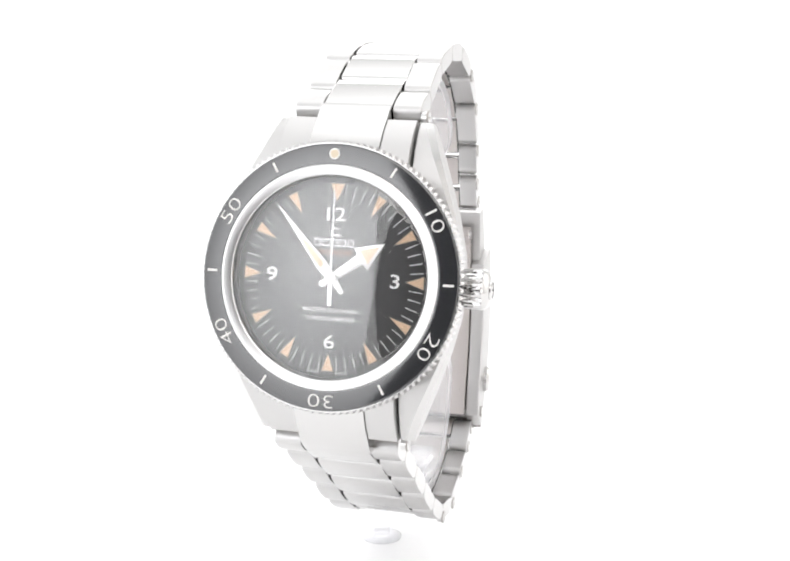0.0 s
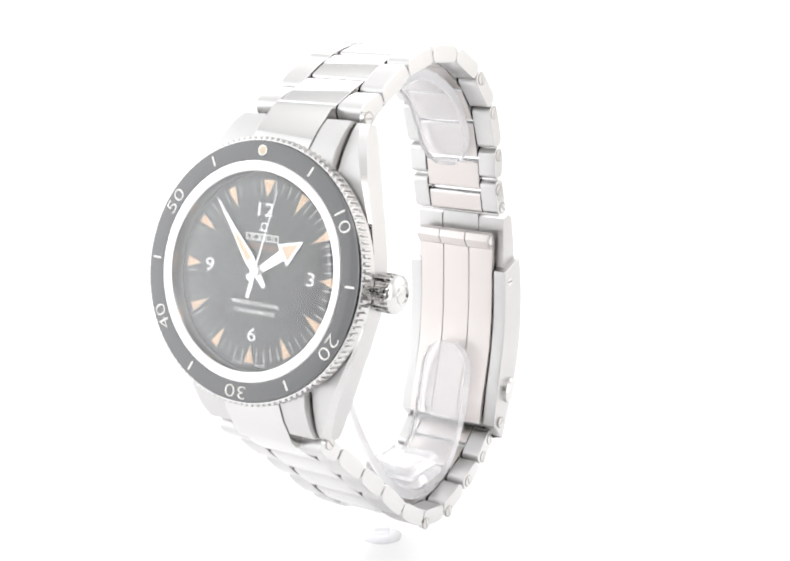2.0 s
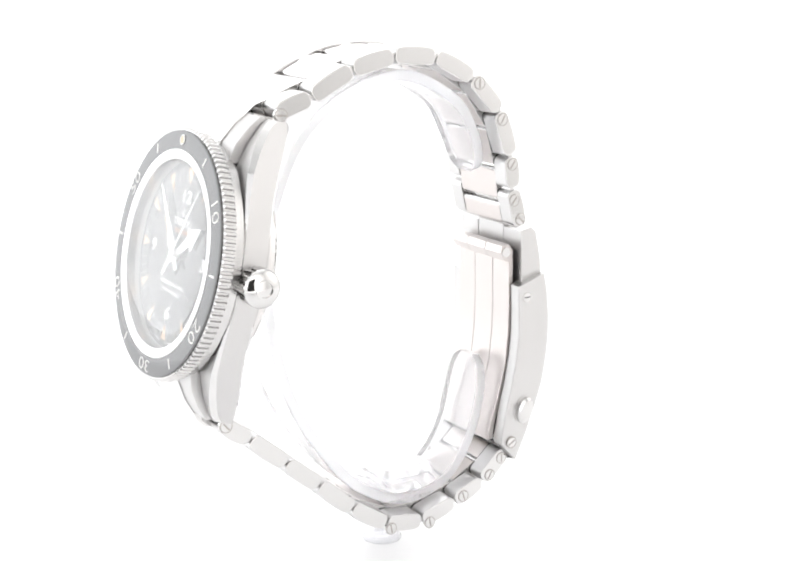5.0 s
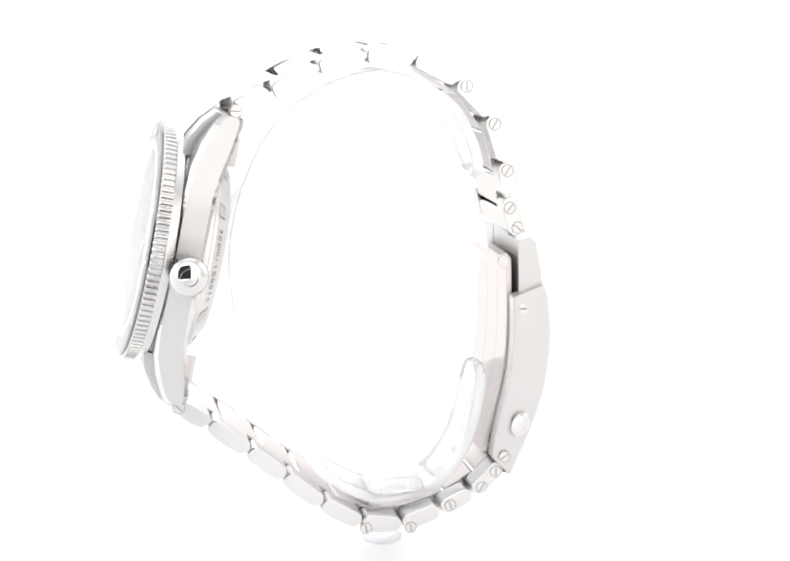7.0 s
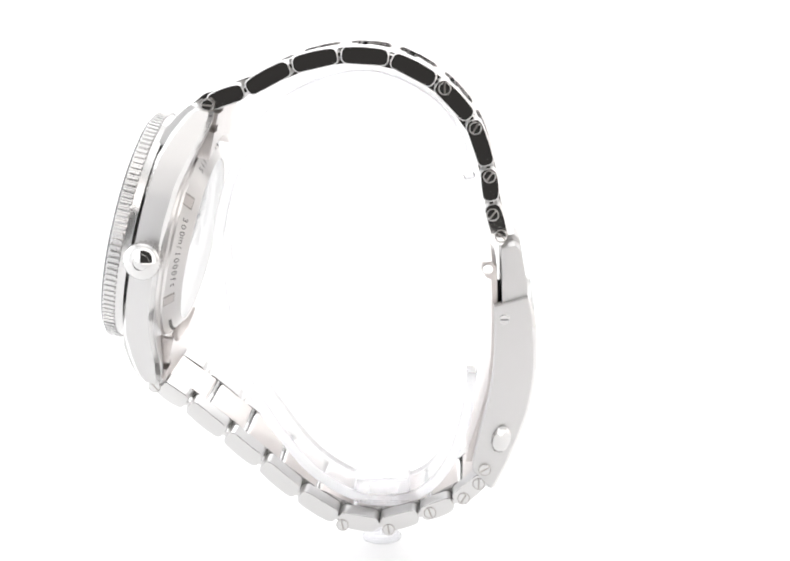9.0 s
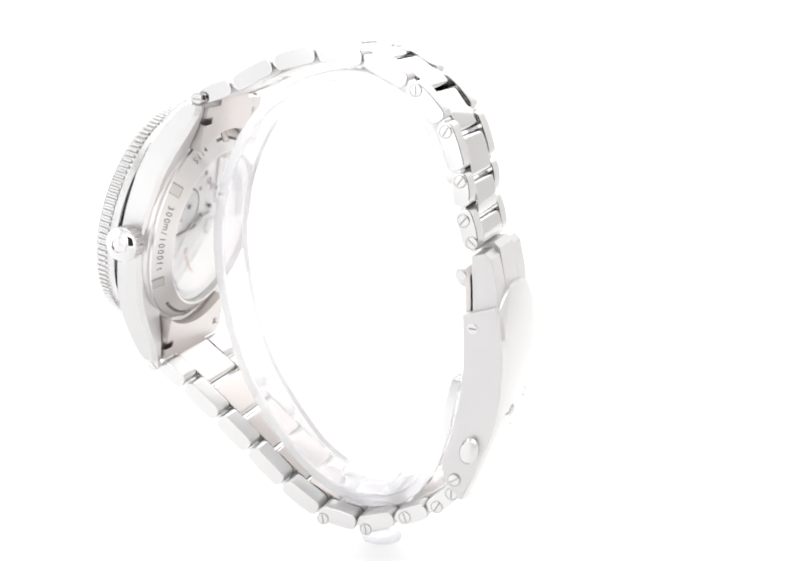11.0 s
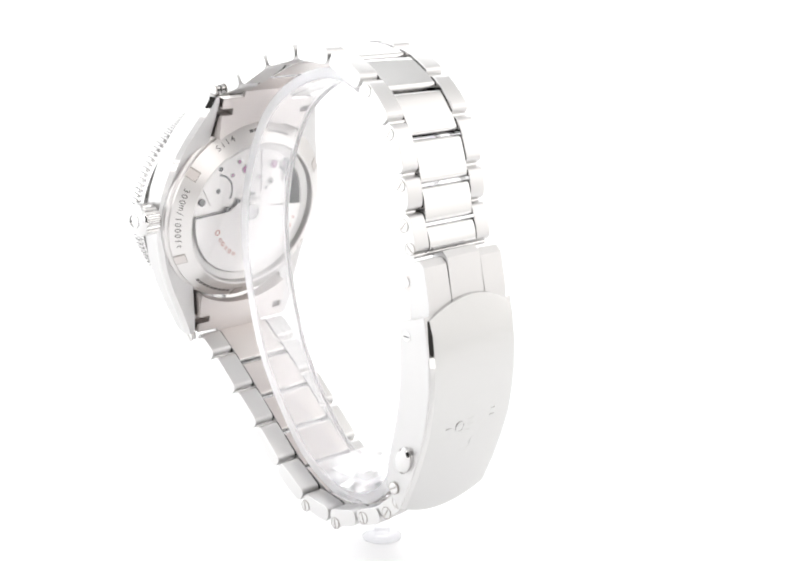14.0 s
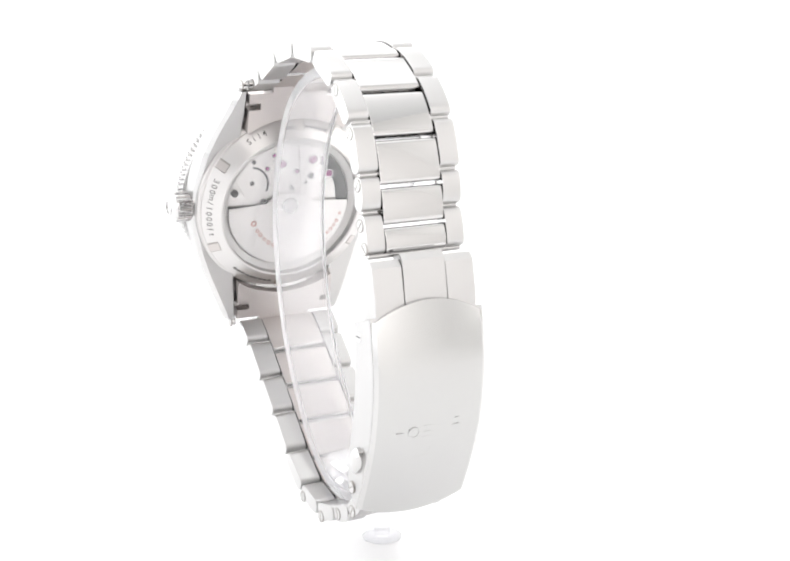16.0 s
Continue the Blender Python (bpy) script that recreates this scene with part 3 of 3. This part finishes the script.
    half = [(11.5 * math.cos(radians(a)), 11.5 * math.sin(radians(a))) for a in range(180, 361, 6)] + [(4.5, 0.5), (2.2, 2.2), (-2.2, 2.2), (-4.5, 0.5)]
    rotor = part("rotor", prism(bmesh.new(), half, -10.6, -10.3, along_z, 0.08), bright_bridge, plate, "striped steel winding rotor")
    marks = [(335, 7.3, 0.55), (322, 7.4, 0.36), (314, 7.5, 0.42), (305, 7.7, 0.34), (297, 7.9, 0.4), (289, 8.1, 0.36), (218, 10.1, 0.3), (213, 10.2, 0.34), (208, 10.3, 0.3), (203, 10.4, 0.34), (194, 10.4, 0.28)]
    for g, r, w in marks:
        ink = bmesh.new()
        place = shift(r * math.cos(radians(g)), r * math.sin(radians(g)), 0) @ turn_z(g + 90)
        into(ink, revolve(bmesh.new(), [(w * 0.62, -10.64), (w, -10.64), (w, -10.58), (w * 0.62, -10.58)], 10), place)
        part("rotor_lettering", ink, red_print, rotor)
    part("rotor_hub", revolve(bmesh.new(), [(0.01, -11.1), (1.3, -11.1), (1.5, -10.9), (1.5, -10.3), (0.01, -10.3)], 40, closed=False), polished, rotor)
    for pts in ([(1.5, 4.0), (8.5, 2.0), (10.5, 5.5), (7.5, 9.5), (2.5, 11.5)], [(-6.5, 1.5), (-2.0, 3.5), (-1.0, 11.5), (-5.0, 9.6)]):
        part("bridge", prism(bmesh.new(), pts, -10.25, -9.8, along_z, 0.12), bright_bridge, plate, "brushed movement bridge")
    # dark strips laid on top paint the shade of the gap round the balance
    bm = bmesh.new()
    for i in range(12):
        a0, a1 = radians(95 + 9 * i), radians(104 + 9 * i)
        c = (7.6, 4.2)
        prism(bm, [(c[0] + r * math.cos(a), c[1] + r * math.sin(a)) for r, a in ((3.15, a0), (3.5, a0), (3.5, a1), (3.15, a1))], -10.3, -10.2, along_z)
    part("balance_gap_shade", bm, shadow_metal, plate, "dark curved strip painted as the shaded gap at the balance")
    # the seam's shade is a dark bar, not an opening
    part("movement_seam_shade", box(bmesh.new(), 3.6, 11.3, 0.08, 0.26, -10.33, -9.8), shadow_metal, plate)
    for x, y, r in ((-3.9, 8.5, 0.72), (-7.4, 5.4, 0.62), (1.9, 8.0, 0.62), (3.4, 9.6, 0.3), (-6.0, 8.4, 0.34), (-1.0, 6.4, 0.3), (4.6, 7.2, 0.28)):
        part("jewel", moved(revolve(bmesh.new(), [(0.01, -10.42), (r, -10.4), (r, -9.9), (0.01, -9.9)], 20, closed=False), shift(x, y, 0)), ruby, plate, "violet-red jewel bearing")
        part("jewel_ring", moved(revolve(bmesh.new(), [(r, -10.38), (r + 0.18, -10.36), (r + 0.18, -9.9), (r, -9.9)], 20), shift(x, y, 0)), polished, plate)


OUTER = [(27.0, 53.6), (27.7, 49.5), (28.3, 44.2), (28.3, 40.0), (27.9, 36.0), (27.1, 31.5), (25.7, 27.2), (23.6, 21.8), (21.2, 16.7)]
INNER = [(20.5, 50.8), (20.7, 46.0), (20.7, 41.5), (20.3, 37.0), (19.6, 33.0), (18.4, 28.0), (17.4, 23.0), (17.2, 20.4)]


COVER_Y = [(z, y) for y, z in reversed(OUTER)]


def clasp(watch):
    """Folding clasp: a curved cover with side walls, blades inside it, a slide piece above."""
    # cover, arched at its upper and lower rim
    bm = bmesh.new()
    nx = 16
    cols = []
    for i in range(-1, nx + 2):
        x = max(-10.55, min(10.55, -9.9 + 19.8 * i / nx))
        arch = max(0, 1 - (x / 9.9) ** 2)
        up, down = OUTER[0], OUTER[-1]
        line = [(up[0] - 0.15, up[1] - 1.6 + 3.0 * arch)] + OUTER[1:-1] + [(down[0] - 0.9 * arch + 0.1, down[1] - 2.2 * arch + 0.2)]
        bulge = 0.35 * arch - (0.6 if i in (-1, nx + 1) else 0)
        cols.append(([bm.verts.new((x, y + bulge, z)) for y, z in line], [bm.verts.new((x, y - 1.2 + bulge * 0.5, z + 0.1)) for y, z in line]))
    m = len(OUTER)
    for (a, b), (c, d) in zip(cols, cols[1:]):
        for k in range(m - 1):
            bm.faces.new((a[k], a[k + 1], c[k + 1], c[k]))
            bm.faces.new((b[k], d[k], d[k + 1], b[k + 1]))
        bm.faces.new((a[0], c[0], d[0], b[0]))
        bm.faces.new((a[-1], b[-1], d[-1], c[-1]))
    for a, b in (cols[0], cols[-1]):
        for k in range(m - 1):
            bm.faces.new((a[k], b[k], b[k + 1], a[k + 1]))
    cover = part("clasp_cover", bm, brushed_cover, watch, "brushed curved clasp cover with polished bevels", sharp=20, sides=(polished, lambda n: 0.3 < abs(n.x) < 0.95))
    # maker's sign as plain raised strokes
    for z, x, w, h in ((33.0, 0.3, 1.7, 0.2), (31.9, 0.3, 1.4, 0.2), (30.9, 0.5, 1.2, 0.2), (32.2, 5.6, 1.2, 0.2), (27.0, 0.2, 2.4, 0.22), (28.4, -0.8, 0.2, 1.4), (33.6, -5.3, 0.9, 0.2), (32.3, -5.2, 1.3, 0.2)):
        part("raised_stroke", moved(box(bmesh.new(), -w / 2, w / 2, -0.4, 0.06, -h / 2, h / 2, 0.05), shift(x, smoothstep(COVER_Y, z) + 0.33, z) @ Matrix.Rotation(radians(-14), 4, "X")), brushed_cover, cover)
    emblem = moved(revolve(bmesh.new(), [(0.85, -0.4), (1.1, -0.4), (1.1, 0.1), (0.85, 0.1)], 28), shift(2.9, smoothstep(COVER_Y, 32.0) + 0.3, 32.0) @ Matrix.Rotation(radians(-104), 4, "X"))
    part("raised_ring", emblem, brushed_cover, cover)
    for side in (1, -1):
        rim = [(y - 0.55, z - (0.9 if i == 0 else 0)) for i, (y, z) in enumerate(OUTER)]
        wall = part("clasp_wall", prism(bmesh.new(), rim + INNER[::-1], 8.05 if side > 0 else -10.75, 10.75 if side > 0 else -8.05, along_x, 0.3, 3), brushed_up, watch, "brushed side wall of the clasp")
        if side > 0:
            part("clasp_dimple", prism(bmesh.new(), [(22.4 + 0.95 * math.cos(radians(a)), 48.6 + 0.95 * math.sin(radians(a))) for a in range(0, 360, 20)], 10.2, 10.85, along_x, 0.1), polished, wall, "round pivot head")
            # dark strip on the pivot head paints the shade of its slot
            part("pivot_slot_shade", prism(bmesh.new(), [(21.7, 48.5), (23.1, 48.5), (23.1, 48.7), (21.7, 48.7)], 10.5, 10.87, along_x), shadow_metal, wall)
        s = side
        bm = moved(revolve(bmesh.new(), [(0.01, 0), (1.75, 0), (1.75, 0.75), (1.45, 1.15), (0.7, 1.3), (0.01, 1.35)], 32, closed=False), shift(s * 10.7, 22.2, 26.6) @ Matrix.Rotation(radians(-16), 4, "X") @ Matrix.Diagonal((1, 0.95, 1.45, 1)) @ Matrix.Rotation(radians(90 * s), 4, "Y"))
        part("release_button", bm, polished, wall, "polished oval release button")
    # slide piece of three strips above the cover
    for x0, x1 in ((-9.5, -4.1), (-4.0, 4.0), (4.1, 9.5)):
        lift = 0.9 if x0 == -4.0 else 0
        bm = prism(bmesh.new(), [(24.0, 61.6 + lift), (25.1, 60.6 + lift), (26.3, 55.0), (26.5, 50.0), (22.0, 50.0), (21.9, 55.0), (21.6, 61.0 + lift)], x0, x1, along_x, 0.12)
        part("slide_piece", bm, brushed_up, watch, "brushed slide strip of the clasp")
    # blades folded inside
    for x0, x1 in ((-7.95, -2.9), (-2.83, 2.83), (2.9, 7.95)):
        top = [(21.0, 57.3), (21.1, 55.0), (21.2, 51.0), (21.3, 47.0), (21.2, 41.0), (20.6, 35.0), (19.3, 29.5), (17.6, 24.0), (17.0, 20.8)]
        low = [(y - 1.0, z) for y, z in reversed(top[1:])] + [(19.1, 55.4), (18.2, 56.9), (18.5, 58.2), (20.1, 58.4)]
        part("clasp_blade", prism(bmesh.new(), top + low, x0, x1, along_x, 0.12), brushed_back, watch, "brushed folding blade with a curled end")
    for y, z in ((19.4, 57.0), (18.9, 21.2)):
        part("clasp_pin", rod(bmesh.new(), shift(-8.2, y, z) @ Matrix.Rotation(radians(90), 4, "Y"), 0.95, 16.4, 20), polished, watch, "polished clasp pin")


def wrist_watch():
    watch = tagged(new("wrist_watch"), "steel diving watch with black dial, black bezel and closed steel bracelet", "watch")
    case_body(watch)
    bezel(watch)
    dial(watch)
    seconds = pointers_of_dial(watch)
    crystal(watch)
    crown(watch)
    case_back(watch)
    end_links(watch)
    end_link_plates(watch)
    upper = bracelet(watch, UPPER, False, 0.35, 10.5, 9.15, polished)
    lower = bracelet(watch, LOWER, True, 0.35, 10.5, 9.35, sanded, (-0.75, -0.25))
    clasp(watch)
    spots = [(watch, 11.75, -28.5, 85.8, 85), (watch, 11.55, -39.7, 35.6, 40)]
    for k, y, z, t in ((5, 11.6, 88.6, 0), (6, 16.85, 81.9, -30), (7, 19.4, 73.6, -35), (8, 20.05, 66.9, -40), (8, 21.6, 63.2, 50)):
        spots.append((upper[k], 10.62 - 1.35 * (k + 0.5) / 9, y, z, t))
    for k, y, z, t in ((5, -6.5, 8.6, 10), (6, 2.0, 7.8, 10), (7, 9.6, 11.3, 20), (8, 15.7, 14.2, -30), (8, 18.4, 17.1, 0)):
        spots.append((lower[k], 9.87 - 0.65 * (k + 0.5) / 9, y, z, t))
    spots.append((watch, 11.05, 19.4, 20.6, -60))
    screws(watch, spots)
    return watch, seconds


# ---- the clear stand that fills the bracelet ----


def display_stand():
    stand = tagged(new("display_stand"), "clear acrylic C-shaped watch stand inside the bracelet", "stand")
    # the band is bent to an egg shape, open towards the clasp
    bend = [(16.4, 72), (14.0, 79.2), (9.4, 85.8), (-2, 90.6), (-15, 86.6), (-24, 77), (-28.9, 59), (-25, 36.5), (-15.5, 20.8), (-8, 14.2), (0, 11.4), (8, 13.4), (13.2, 19.5), (16.0, 28.0), (17.2, 36.0)]
    path = []
    for k in range(61):
        u = k / 60 * (len(bend) - 1)
        i = min(int(u), len(bend) - 2)
        u -= i
        a, b, c, d = (Vector(bend[max(0, min(len(bend) - 1, i + o))]) for o in (-1, 0, 1, 2))
        path.append(tuple(0.5 * (2 * b + (c - a) * u + (2 * a - 5 * b + 4 * c - d) * u * u + (3 * b - a - 3 * c + d) * u ** 3)))
    bm = bmesh.new()
    rows = []
    for k, (y, z) in enumerate(path):
        a, b = Vector(path[max(0, k - 1)]), Vector(path[min(60, k + 1)])
        d = (b - a).normalized()
        nrm = Vector((d.y, -d.x))
        if nrm.dot(Vector((y + 5.4, z - 49.6))) < 0:
            nrm = -nrm
        half = 5.3 * math.sqrt(1 - (1 - min(k, 60 - k, 4) / 4) ** 2 * 0.85)
        i, o = Vector((y, z)) - nrm * 1.0, Vector((y, z)) + nrm * 0.6
        ring = [(-half, *i), (-half + 0.25, *(i - nrm * 0.2)), (half - 0.25, *(i - nrm * 0.2)), (half, *i), (half, *o), (half - 0.25, *(o + nrm * 0.2)), (-half + 0.25, *(o + nrm * 0.2)), (-half, *o)]
        rows.append([bm.verts.new(v) for v in ring])
    for r, s in zip(rows, rows[1:]):
        for k in range(8):
            bm.faces.new((r[k], r[(k + 1) % 8], s[(k + 1) % 8], s[k]))
    bm.faces.new(rows[0])
    bm.faces.new(rows[-1])
    ring = part("stand_ring", bm, thin_acrylic, stand, "bent clear acrylic band with frosted cut edges", sides=(frosted, lambda n: abs(n.x) > 0.5))
    # rounded clear block at the bottom of the ring
    bm = bmesh.new()
    for z0, z1, grow in ((10.4, 12.8, 0.1), (12.92, 15.3, 0.1), (15.42, 17.8, -0.3)):
        box(bm, -5.2 - grow, 5.2 + grow, -4.7 - grow, 5.7 + grow, z0, z1, 0.8)
    block = part("stand_block", bm, milky_acrylic, stand, "rounded clear acrylic block of stacked slabs")
    for ob in (ring, block):
        ob.visible_shadow = False
    return stand


def foot():
    f = tagged(new("stand_foot"), "small clear acrylic foot between bracelet and table", "stand foot")
    bm = revolve(bmesh.new(), [(0.05, 0.05), (3.7, 0.05), (3.75, 0.22), (3.3, 0.34), (1.6, 0.5), (1.5, 5.8), (2.2, 6.8), (0.05, 6.95)], 40, closed=False)
    ob = part("foot_body", bm, acrylic, f)
    ob.visible_shadow = False
    return f


light_tent()
watch, seconds = wrist_watch()
stand = display_stand()
foot()


def turned(t):
    """The turntable's angle, in degrees, at t seconds."""
    s = (t - 8) / 8
    return math.degrees(-1.21949 * s - 0.0117 * s * s + 0.01827 * s ** 3 + 0.00209 * s ** 4)


def motions():
    rows = [(t, pose(0, 0, 0, 0, 0, turned(t) + 5.5 - 90) @ pose(0.0045, 0, 0)) for t in range(17)]
    walk(watch, rows)
    walk(stand, rows)
    walk(seconds, [(t, CASE_M @ turn_z(0.5 - 6 * t)) for t in range(17)])


motions()
